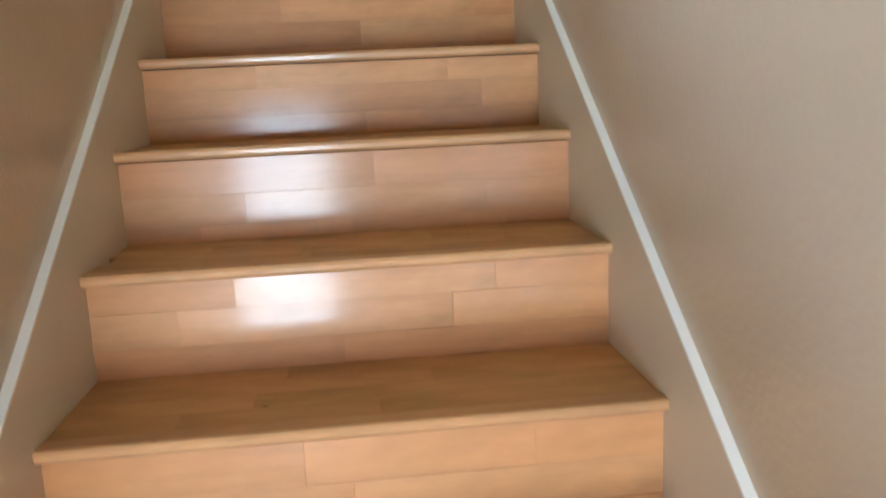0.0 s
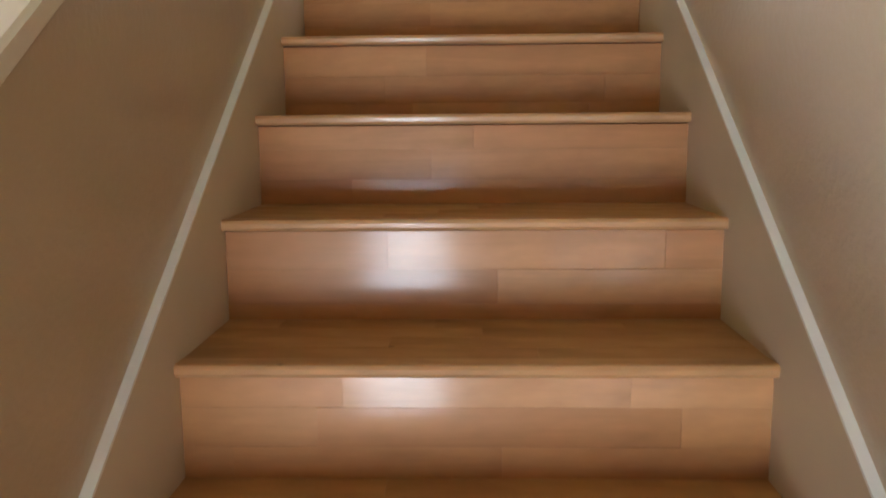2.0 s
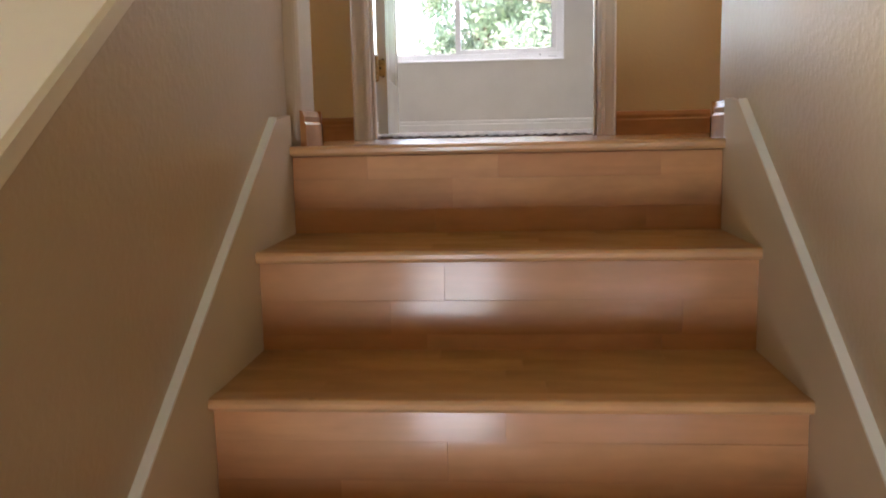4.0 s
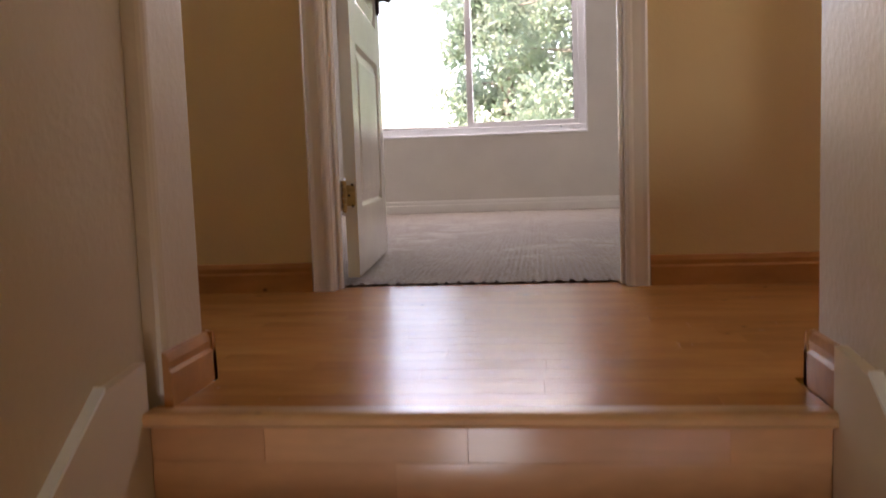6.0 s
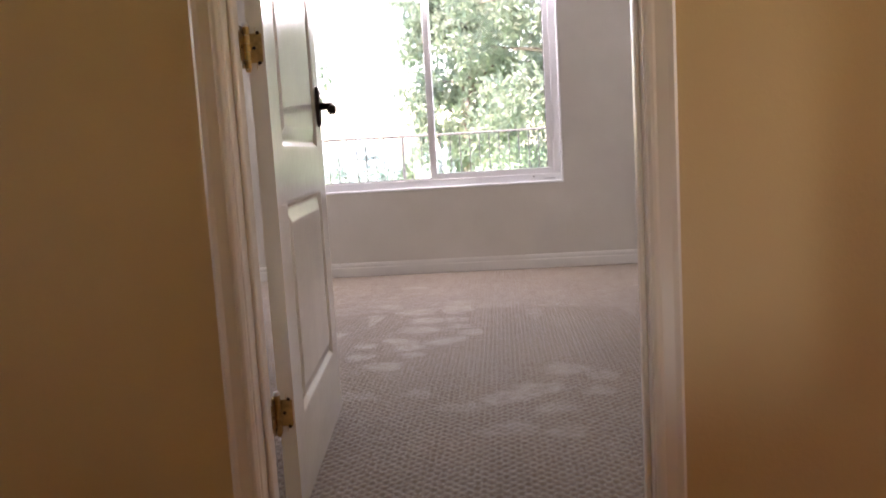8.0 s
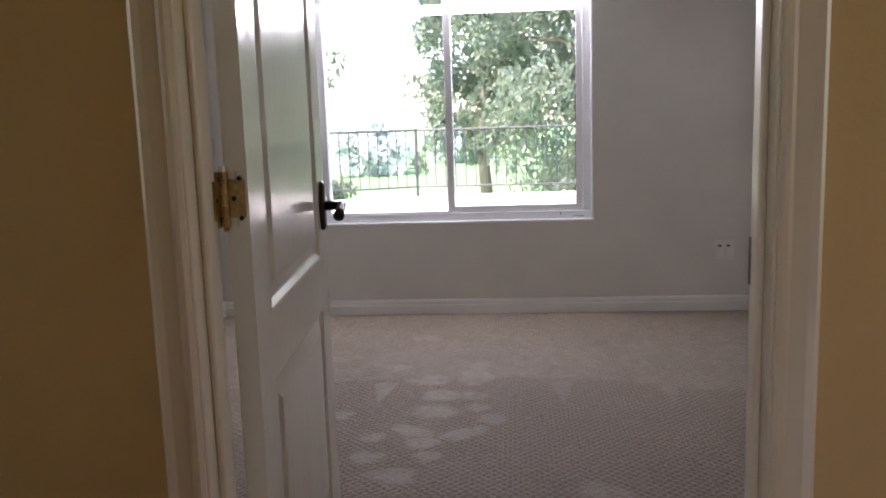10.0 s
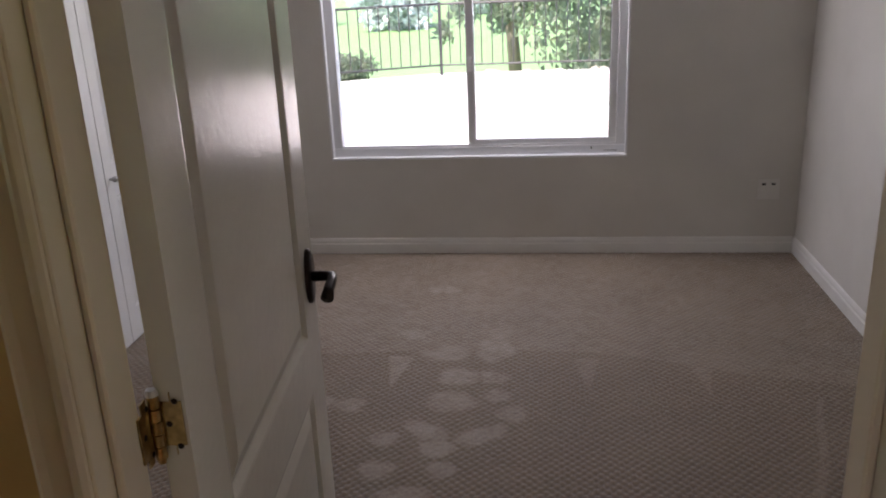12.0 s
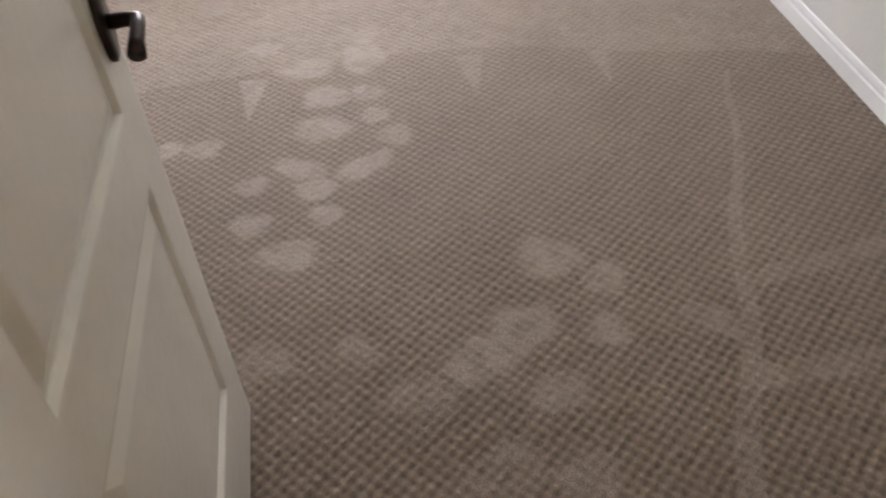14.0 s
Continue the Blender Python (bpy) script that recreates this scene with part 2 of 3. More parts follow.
structure("wall_bedroom_south", boxes_bm(((-2.4, HY1 + 0.055, -0.2), (DX0 - 0.02, BY0, CEILZ)), ((DX1 + 0.02, HY1 + 0.055, -0.2), (2.75, BY0, CEILZ)),
          ((DX0 - 0.02, HY1 + 0.055, 2.08), (DX1 + 0.02, BY0, CEILZ))), WALL_BED, "pale bedroom wall with a doorway")

# bedroom
WX_L, WX_R, WZ0, WZ1 = -0.70, 0.905, 0.56, 1.99
structure("wall_bedroom_north", boxes_bm(((-2.4, BY1, -0.4), (WX_L, BY1 + 0.16, CEILZ)), ((WX_R, BY1, -0.4), (BX1 + 0.14, BY1 + 0.16, CEILZ)),
          ((WX_L, BY1, -0.4), (WX_R, BY1 + 0.16, WZ0)), ((WX_L, BY1, WZ1), (WX_R, BY1 + 0.16, CEILZ))), WALL_BED, "pale grey-white bedroom wall below and beside a window")
structure("wall_bedroom_east", box_bm((BX1, BY0 + 0.002, -0.2), (BX1 + 0.14, BY1 - 0.002, CEILZ)), WALL_BED, "pale grey-white bedroom side wall")
CY0, CY1 = 2.35, 4.25
structure("wall_bedroom_west", boxes_bm(((BX0 - 0.12, BY0 + 0.002, -0.2), (BX0, CY0, CEILZ)), ((BX0 - 0.12, CY1, -0.2), (BX0, BY1 - 0.002, CEILZ)),
          ((BX0 - 0.12, CY0, 2.05), (BX0, CY1, CEILZ))), WALL_BED, "pale bedroom wall around the closet doors")
structure("wall_closet_back", box_bm((-2.1, CY0 - 0.2, -0.2), (-2.0, CY1 + 0.2, CEILZ)), WALL_BED, "pale closet back wall")
structure("ceiling", box_bm((-3.4, -5.9, CEILZ), (2.9, BY1 + 0.16, CEILZ + 0.12)), CEIL, "white textured ceiling", "ceiling")

# lower level, out of view; only its entry window shows, in reflections
structure("wall_foyer_west", boxes_bm(((-3.3, -5.9, ZB - 0.1), (-3.15, -2.7, CEILZ)), ((-3.3, -0.5, ZB - 0.1), (-3.15, 0.36, CEILZ)),
          ((-3.3, -2.7, ZB - 0.1), (-3.15, -0.5, -0.3)), ((-3.3, -2.7, 1.3), (-3.15, -0.5, CEILZ))), WALL_STAIR, "unseen beige foyer wall with an assumed window opening")
structure("wall_foyer_south", boxes_bm(((-3.15, -5.75, ZB - 0.1), (-0.33, -5.62, CEILZ)), ((0.31, -5.75, ZB - 0.1), (SR + 0.12, -5.62, CEILZ)),
          ((-0.33, -5.75, ZB - 0.1), (0.31, -5.62, -2.5)), ((-0.33, -5.75, -1.0), (0.31, -5.62, CEILZ))), WALL_STAIR, "beige entry wall with a tall narrow window opening")
structure("wall_foyer_north", box_bm((-3.15, HY0 - 0.12, ZB - 0.1), (-2.402, HY0, CEILZ)), WALL_STAIR, "plain beige foyer wall")
structure("floor_lower", box_bm((-3.3, -5.75, ZB - 0.1), (SR + 0.1, 0.2, ZB)), FLOORW, "brown wooden lower floor", "floor")

# ---- floors ----
structure("floor_hall", box_bm((-2.4, YS + 0.046, -0.2), (2.75, 1.338, -0.012)), GAP, "lacquered maple strip floor of the hall", "floor")

structure("floor_bedroom", box_bm((-2.1, 1.342, -0.2), (BX1 + 0.14, BY1, -0.004)), GAP, "plain floor under the bedroom carpet", "floor")

# carpet: a looped sheet of small raised squares, brushed lighter where it was trodden; window glare painted in
def carpet():
    x0, x1, y0, y1 = BX0 - 0.1, BX1, BY0 - 0.026, BY1
    step = 0.0058
    nx, ny = int((x1 - x0) / step) + 1, int((y1 - y0) / step) + 1
    gx, gy = np.linspace(x0, x1, nx), np.linspace(y0, y1, ny)
    X, Y = np.meshgrid(gx, gy)
    rng = np.random.default_rng(5)
    cell = 0.0174
    a, b = X / cell, Y / cell
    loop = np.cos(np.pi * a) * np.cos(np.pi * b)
    # brushed patches
    B = np.zeros_like(X)
    def blob(cx, cy, rx, ry, turn=0.0, amp=1.0):
        t = radians(turn)
        u = ((X - cx) * math.cos(t) + (Y - cy) * math.sin(t)) / rx
        v = (-(X - cx) * math.sin(t) + (Y - cy) * math.cos(t)) / ry
        d = np.sqrt(u * u + v * v) + 0.09 * np.sin(3 * np.arctan2(v, u) + cx * 40) + 0.05 * np.sin(5 * np.arctan2(v, u) + cy * 60)
        np.maximum(B, amp * np.clip((1.18 - d) / 0.42, 0, 1), out=B)
    for spot in SPOTS:
        blob(*spot)
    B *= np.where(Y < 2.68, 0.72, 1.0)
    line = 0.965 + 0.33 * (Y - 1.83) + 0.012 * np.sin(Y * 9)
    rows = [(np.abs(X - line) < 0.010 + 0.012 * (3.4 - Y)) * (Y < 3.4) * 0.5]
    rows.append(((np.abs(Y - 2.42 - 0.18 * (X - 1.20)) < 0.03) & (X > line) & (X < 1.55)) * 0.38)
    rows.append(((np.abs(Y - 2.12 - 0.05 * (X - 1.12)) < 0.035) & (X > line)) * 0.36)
    # brushed zone by the window, raised to paint in the window's glare
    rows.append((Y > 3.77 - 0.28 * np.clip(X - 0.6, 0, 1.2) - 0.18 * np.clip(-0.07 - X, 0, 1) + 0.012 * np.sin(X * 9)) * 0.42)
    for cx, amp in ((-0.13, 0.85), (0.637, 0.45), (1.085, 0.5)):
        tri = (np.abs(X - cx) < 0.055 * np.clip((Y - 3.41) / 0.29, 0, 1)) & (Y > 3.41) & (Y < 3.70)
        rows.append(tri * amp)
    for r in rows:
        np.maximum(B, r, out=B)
    # uneven wear: smooth random field at about four centimetres
    cx_, cy_ = int((x1 - x0) / 0.035) + 3, int((y1 - y0) / 0.035) + 3
    field = rng.random((cy_, cx_))
    fy, fx = (Y - y0) / 0.035, (X - x0) / 0.035
    iy, ix = fy.astype(int), fx.astype(int)
    ty, tx = fy - iy, fx - ix
    ty, tx = ty * ty * (3 - 2 * ty), tx * tx * (3 - 2 * tx)
    wear = (field[iy, ix] * (1 - tx) + field[iy, ix + 1] * tx) * (1 - ty) + (field[iy + 1, ix] * (1 - tx) + field[iy + 1, ix + 1] * tx) * ty
    flat = np.clip(B * (0.45 + 0.85 * wear) + 0.12 * (wear - 0.5), 0, 1)
    Z = 0.006 + 0.0028 * loop * (1 - 0.75 * flat) + rng.normal(0, 0.0008, X.shape)
    verts = np.stack([X, Y, Z], -1).reshape(-1, 3)
    i = np.arange(nx * ny).reshape(ny, nx)
    faces = np.stack([i[:-1, :-1], i[:-1, 1:], i[1:, 1:], i[1:, :-1]], -1).reshape(-1, 4)
    me = bpy.data.meshes.new("carpet")
    me.from_pydata(verts.tolist(), [], faces.tolist())
    for key, val in (("brushed_and_glare", flat), ("loop", loop * 0.5 + 0.5)):
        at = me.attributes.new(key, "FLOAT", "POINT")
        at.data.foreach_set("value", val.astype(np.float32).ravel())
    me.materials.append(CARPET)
    me.polygons.foreach_set("use_smooth", [True] * len(me.polygons))
    return tagged(new("floor_carpet", me), "grey-brown looped carpet with lighter trodden patches and painted window glare", "carpet", kind="structure")


CARPET = material("loop_carpet", (0.24, 0.185, 0.14), 0.72, 0, 0.4)
n_, l_, b_ = nodes(CARPET)
at1, at2 = n_.new("ShaderNodeAttribute"), n_.new("ShaderNodeAttribute")
at1.attribute_name, at2.attribute_name = "brushed_and_glare", "loop"
cv = coords(CARPET)
fibre = noise_tex(CARPET, cv, 320, 3, 0.7)
# colour follows loop height: shade of the hollows painted dark, tops pale
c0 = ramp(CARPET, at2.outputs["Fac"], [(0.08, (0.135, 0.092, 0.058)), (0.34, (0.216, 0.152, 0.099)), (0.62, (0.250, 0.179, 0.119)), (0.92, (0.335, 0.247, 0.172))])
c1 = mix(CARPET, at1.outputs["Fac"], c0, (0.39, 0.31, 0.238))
c2 = mix(CARPET, ramp(CARPET, fibre, [(0.36, (0.9,) * 3), (0.58, (0, 0, 0))]), c1, (0.115, 0.085, 0.065))
c3 = mix(CARPET, 0.5, c2, ramp(CARPET, noise_tex(CARPET, cv, 3.0, 4), [(0.3, (0.72,) * 3), (0.7, (1.0,) * 3)]), "MULTIPLY")
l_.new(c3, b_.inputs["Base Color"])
bump(CARPET, fibre, 0.5, 0.004)
b_.inputs["Sheen Weight"].default_value = 0.5
b_.inputs["Sheen Roughness"].default_value = 0.35
SPOTS = [(-0.03, 4.46, 0.09, 0.06), (0.12, 4.37, 0.06, 0.05, 0, 0.6), (-0.10, 3.92, 0.07, 0.06), (0.27, 3.93, 0.055, 0.06), (0.26, 3.77, 0.08, 0.11),
         (0.06, 3.73, 0.105, 0.075, 8), (0.13, 3.52, 0.085, 0.07), (0.27, 3.52, 0.058, 0.057), (0.29, 3.37, 0.046, 0.05), (0.12, 3.32, 0.092, 0.075),
         (0.35, 3.24, 0.056, 0.06), (-0.26, 3.28, 0.062, 0.05), (-0.37, 3.30, 0.04, 0.047), (0.05, 3.11, 0.09, 0.05, -35), (0.10, 3.00, 0.062, 0.055),
         (0.25, 3.09, 0.10, 0.05, 35), (-0.09, 3.05, 0.052, 0.045), (0.13, 2.87, 0.05, 0.047, 30)]
SPOTS += [(-0.08, 2.86, 0.06, 0.057), (0.03, 2.71, 0.085, 0.068, -20), (0.71, 2.58, 0.09, 0.075, -35), (0.83, 2.48, 0.055, 0.06), (0.60, 2.35, 0.09, 0.075, 30),
          (0.80, 2.31, 0.05, 0.055), (0.49, 2.27, 0.095, 0.07, 35), (0.21, 2.34, 0.04, 0.065, 35, 0.8), (-0.01, 2.34, 0.07, 0.058, 0, 0.7), (1.05, 2.30, 0.042, 0.08, 40, 0.7),
          (0.36, 2.18, 0.078, 0.06, 0, 0.8), (0.65, 2.15, 0.07, 0.056, 20, 0.8), (0.50, 1.97, 0.09, 0.06, 15, 0.8), (0.67, 1.93, 0.068, 0.054, 0, 0.8)]
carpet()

# ---- doorway ----
def jamb_and_casing():
    t = 0.018
    d = thing("door_frame", "cream painted door frame of the bedroom doorway", "door frame")
    y0, y1 = HY1 - 0.004, BY0 + 0.004
    part("jamb", box_bm((DX0 - t, y0, -0.01), (DX0, y1, 2.06), 0.002, 1), TRIMW, d)
    rj = part("jamb", box_bm((DX1, y0, -0.01), (DX1 + t, y1, 2.06), 0.002, 1), TRIMW, d)
    part("head", box_bm((DX0, y0, 2.042), (DX1, y1, 2.06), 0.002, 1), TRIMW, d)
    ys = BY0 - 0.04
    part("stop", box_bm((DX0, ys - 0.03, -0.008), (DX0 + 0.011, ys, 2.042), 0.003, 1), TRIMW, d)
    part("stop", box_bm((DX1 - 0.011, ys - 0.03, -0.008), (DX1, ys, 2.042), 0.003, 1), TRIMW, d)
    prof = [(0, 0), (0.056, 0), (0.056, 0.012), (0.050, 0.0155), (0.040, 0.0125), (0.018, 0.0105), (0.012, 0.013), (0.006, 0.013), (0.0, 0.009)]
    for y, s in ((HY1, -1), (BY0, 1)):
        part("casing", sweep_bm(prof, [((DX0 - 0.004, y, z), (-1, 0, 0), (0, s, 0)) for z in (-0.008, 2.10)]), TRIMW, d)
        part("casing", sweep_bm(prof, [((DX1 + 0.004, y, z), (1, 0, 0), (0, s, 0)) for z in (-0.008, 2.10)]), TRIMW, d)
        part("casing", sweep_bm(prof, [((x, y, 2.048), (0, 0, 1), (0, s, 0)) for x in (DX0 - 0.06, DX1 + 0.06)]), TRIMW, d)
    part("strike_plate", box_bm((DX1 - 0.003, 1.338, 0.905), (DX1 - 0.0005, 1.366, 0.975), 0.001, 1), BRONZE, d, "dark bronze strike plate")
    return d


jamb_and_casing()

LY0, LW, LX = 1.408, 0.795, 0.033     # hinge edge, width and visible face of the open leaf
LT = 0.035


def panel_door():
    d = thing("door_1", "white two-panel door standing open into the bedroom", "door", at=(LX, LY0, 0))
    d.rotation_euler = (0, 0, radians(4.5))
    d["kind"] = "structure"
    y1 = LW
    z0, z1 = 0.018, 2.035
    py0, py1 = 0.118, LW - 0.108
    lo, hi = (0.215, 0.715), (0.835, 1.90)
    # stiles, rails and raised panels as one slab, cut back round the panels on both faces
    bm = bmesh.new()
    for a, b in (((-LT, 0, z0), (0, py0, z1)), ((-LT, py1, z0), (0, y1, z1)), ((-LT, py0, z0), (0, py1, lo[0])),
                 ((-LT, py0, lo[1]), (0, py1, hi[0])), ((-LT, py0, hi[1]), (0, py1, z1))):
        box_bm(a, b, 0.0, 1, bm)
    bmesh.ops.remove_doubles(bm, verts=bm.verts[:], dist=1e-5)
    part("slab", bm, DOORW, d)
    for (pz0, pz1) in (lo, hi):
        for face, s in ((0.0, 1), (-LT, -1)):
            bm = bmesh.new()
            # moulding falls in, then a flat field raised again
            steps = [(0.0, 0.0), (0.006, -0.001), (0.016, -0.010), (0.021, -0.0105), (0.050, -0.002), (0.054, -0.0015)]
            rings = []
            for ins, dep in steps:
                x = face + s * dep
                rings.append([bm.verts.new((x, yy, zz)) for yy, zz in ((py0 + ins, pz0 + ins), (py1 - ins, pz0 + ins), (py1 - ins, pz1 - ins), (py0 + ins, pz1 - ins))])
            for r0, r1 in zip(rings, rings[1:]):
                for k in range(4):
                    bm.faces.new((r0[k], r0[(k + 1) % 4], r1[(k + 1) % 4], r1[k]))
            bm.faces.new(rings[-1])
            bmesh.ops.recalc_face_normals(bm, faces=bm.faces[:])
            part("panel", bm, DOORW, d)
    # lever handles on oval roses
    for face, s in ((0.0, 1), (-LT, -1)):
        bm = bmesh.new()
        yy, zz = LW - 0.060, 0.958
        prof = [(0.0, 1.0), (0.007, 1.0), (0.011, 0.86), (0.012, 0.0)]
        rings = []
        for dx, sc in prof[:-1]:
            rings.append([bm.verts.new((face + s * dx, yy + 0.030 * sc * math.cos(a), zz + 0.060 * sc * math.sin(a))) for a in [2 * math.pi * j / 28 for j in range(28)]])
        for r0, r1 in zip(rings, rings[1:]):
            for j in range(28):
                bm.faces.new((r0[j], r0[(j + 1) % 28], r1[(j + 1) % 28], r1[j]))
        bm.faces.new(rings[-1])
        bmesh.ops.recalc_face_normals(bm, faces=bm.faces[:])
        rose = smooth(part("rose", bm, BRONZE, d, "dark bronze oval rose"))
        n = [(face + s * 0.010, yy, zz), (face + s * 0.042, yy, zz), (face + s * 0.052, yy - 0.006, zz), (face + s * 0.054, yy - 0.026, zz - 0.003), (face + s * 0.053, yy - 0.060, zz - 0.010), (face + s * 0.053, yy - 0.080, zz - 0.018)]
        smooth(part("lever", tube_bm(n, [0.012, 0.0105, 0.0115, 0.0105, 0.0115, 0.0135], 12), BRONZE, d, "dark bronze lever"))
    part("latch_plate", box_bm((-LT * 0.5 - 0.012, LW - 0.0005, 0.915), (-LT * 0.5 + 0.012, LW + 0.002, 0.975)), BRONZE, d)
    for hz in (0.258, 1.045, 1.82):
        bm = box_bm((-LT + 0.004, -0.0022, hz - 0.043), (-0.004, 0.0004, hz + 0.043), 0.0)
        bmesh.ops.bevel(bm, geom=[e for e in bm.edges if abs(e.verts[0].co.y - e.verts[1].co.y) > 0.001], offset=0.013, segments=4, affect="EDGES")
        leaf = part("hinge_leaf", bm, BRASS, d, "worn brass hinge leaf")
        for k, (sx, sz) in enumerate(((-0.012, -0.031), (-0.022, 0.0), (-0.012, 0.031))):
            c = bmesh.new()
            bmesh.ops.create_cone(c, cap_ends=True, segments=12, radius1=0.0042, radius2=0.0032, depth=0.0012,
                                  matrix=Matrix.Translation((sx, -0.0028, hz + sz)) @ Matrix.Rotation(radians(90), 4, "X"))
            part("screw", c, BRONZE, leaf)
        bm = box_bm((-LT - 0.0068, -0.046, hz - 0.043), (-LT - 0.0046, -0.006, hz + 0.043))
        bmesh.ops.bevel(bm, geom=[e for e in bm.edges if abs(e.verts[0].co.x - e.verts[1].co.x) > 0.001], offset=0.013, segments=4, affect="EDGES")
        jl = part("hinge_leaf", bm, BRASS, d, "worn brass hinge leaf on the jamb")
        for sy, sz in ((-0.020, -0.031), (-0.034, 0.0), (-0.020, 0.031)):
            c = bmesh.new()
            bmesh.ops.create_cone(c, cap_ends=True, segments=12, radius1=0.0042, radius2=0.0032, depth=0.0012,
                                  matrix=Matrix.Translation((-LT - 0.0042, sy, hz + sz)) @ Matrix.Rotation(radians(90), 4, "Y"))
            part("screw", c, BRONZE, jl)
        for k in range(5):
            c = bmesh.new()
            bmesh.ops.create_cone(c, cap_ends=True, segments=16, radius1=0.0078, radius2=0.0078, depth=0.0160,
                                  matrix=Matrix.Translation((-LT - 0.0005, -0.0085, hz - 0.0344 + k * 0.0172)))
            part("knuckle", c, BRASS, d)
        c = bmesh.new()
        bmesh.ops.create_cone(c, cap_ends=True, segments=14, radius1=0.0080, radius2=0.0062, depth=0.008, matrix=Matrix.Translation((-LT - 0.0005, -0.0085, hz + 0.047)))
        part("hinge_pin", c, STEEL, d, "bright steel hinge pin head")
        c = bmesh.new()
        bmesh.ops.create_cone(c, cap_ends=True, segments=14, radius1=0.0045, radius2=0.0066, depth=0.007, matrix=Matrix.Translation((-LT - 0.0005, -0.0085, hz - 0.0465)))
        part("hinge_tip", c, BRASS, d)
    return d


panel_door()

# ---- window of the bedroom ----
def window(name, x0, x1, z0, z1, y):
    w = thing(name, "white vinyl sliding window in the bedroom wall", "window")
    w["kind"] = "structure"
    f, dpt = 0.052, 0.075
    yf = y + 0.03
    xm = 0.085
    part("sill", box_bm((x0 - 0.006, y - 0.007, z0 - 0.010), (x1 + 0.006, yf + 0.002, z0 + 0.004), 0.002, 1), VINYL, w)
    part("jamb_liner", box_bm((x0 - 0.006, y - 0.005, z0 + 0.004), (x0 + 0.005, yf + 0.002, z1), 0.002, 1), VINYL, w)
    part("jamb_liner", box_bm((x1 - 0.005, y - 0.005, z0 + 0.004), (x1 + 0.006, yf + 0.002, z1), 0.002, 1), VINYL, w)
    part("frame", boxes_bm(((x0, yf, z0), (x1, yf + dpt, z0 + f)), ((x0, yf, z1 - f), (x1, yf + dpt, z1)),
                           ((x0, yf, z0 + f), (x0 + f, yf + dpt, z1 - f)), ((x1 - f, yf, z0 + f), (x1, yf + dpt, z1 - f)), bevel=0.003), VINYL, w)
    part("track", box_bm((x0 + f, yf + 0.004, z0 + f), (x1 - f, yf + 0.010, z0 + f + 0.010)), VINYL, w)
    part("mullion", box_bm((xm - 0.028, yf + 0.012, z0 + f), (xm + 0.016, yf + 0.07, z1 - f), 0.004, 1), VINYL, w)
    s = part("sash", boxes_bm(((xm + 0.012, yf + 0.012, z0 + f), (x1 - f, yf + 0.042, z0 + f + 0.036)), ((xm + 0.012, yf + 0.012, z1 - f - 0.036), (x1 - f, yf + 0.042, z1 - f)),
                              ((x1 - f - 0.036, yf + 0.012, z0 + f + 0.036), (x1 - f, yf + 0.042, z1 - f - 0.036)), bevel=0.003), VINYL, w)
    part("gasket", box_bm((x1 - f - 0.040, yf + 0.022, z0 + f + 0.036), (x1 - f - 0.036, yf + 0.036, z1 - f - 0.036)), DARK, w, "dark rubber gasket")
    part("catch", box_bm((xm - 0.012, yf + 0.002, z0 + 0.46), (xm + 0.006, yf + 0.014, z0 + 0.53), 0.003, 1), VINYL, w)
    part("weep_slot", box_bm((x1 - 0.115, yf - 0.0012, z0 + 0.018), (x1 - 0.045, yf + 0.001, z0 + 0.0205)), DARK, w)
    part("screw", box_bm((x1 - 0.185, yf - 0.0012, z0 + 0.028), (x1 - 0.179, yf + 0.001, z0 + 0.04)), DARK, w)
    for a, b, yy in ((x0 + f, xm - 0.028, yf + 0.05), (xm + 0.016, x1 - f - 0.036, yf + 0.026)):
        g = part("pane", box_bm((a, yy, z0 + f), (b, yy + 0.004, z1 - f)), GLASS, w)
        g.visible_shadow = False
    return w


window("window_1", WX_L, WX_R, WZ0, WZ1, BY1)

# ---- baseboards and trim ----
BB = [(0, 0), (0.013, 0), (0.013, 0.052), (0.009, 0.058), (0.010, 0.070), (0.006, 0.082), (0.0, 0.085)]


def baseboard(name, a, b, out, mat, label, h=1.0):
    prof = [(u, v * h) for u, v in BB]
    return structure(name, sweep_bm(prof, [((p[0], p[1], p[2]), out, (0, 0, 1)) for p in (a, b)]), mat, label, "baseboard")


WB = "white painted baseboard along the carpet"
baseboard("baseboard_1", (BX0, BY1, 0.004), (BX1 - 0.012, BY1, 0.004), (0, -1, 0), BASEW, WB, 1.08)
baseboard("baseboard_2", (BX1, BY0, 0.004), (BX1, BY1, 0.004), (-1, 0, 0), BASEW, WB, 1.08)
baseboard("baseboard_3", (DX1 + 0.062, BY0, 0.004), (BX1, BY0, 0.004), (0, 1, 0), BASEW, WB, 1.08)
baseboard("baseboard_4", (BX0, CY1 + 0.06, 0.004), (BX0, BY1, 0.004), (1, 0, 0), BASEW, WB, 1.08)
BL = "brown stained wooden baseboard in the hall"
baseboard("baseboard_5", (-2.28, HY1, 0), (DX0 - 0.062, HY1, 0), (0, -1, 0), BROWNB, BL, 0.95)
baseboard("baseboard_6", (DX1 + 0.062, HY1, 0), (2.75, HY1, 0), (0, -1, 0), BROWNB, BL, 0.95)
baseboard("baseboard_7", (POST, 0.137, 0), (POST, HY0 + 0.013, 0), (1, 0, 0), BROWNB, BL, 0.95)
baseboard("baseboard_8", (SR, YS - 0.03, 0), (SR, 0.24 + 0.013, 0), (-1, 0, 0), BROWNB, BL, 0.95)
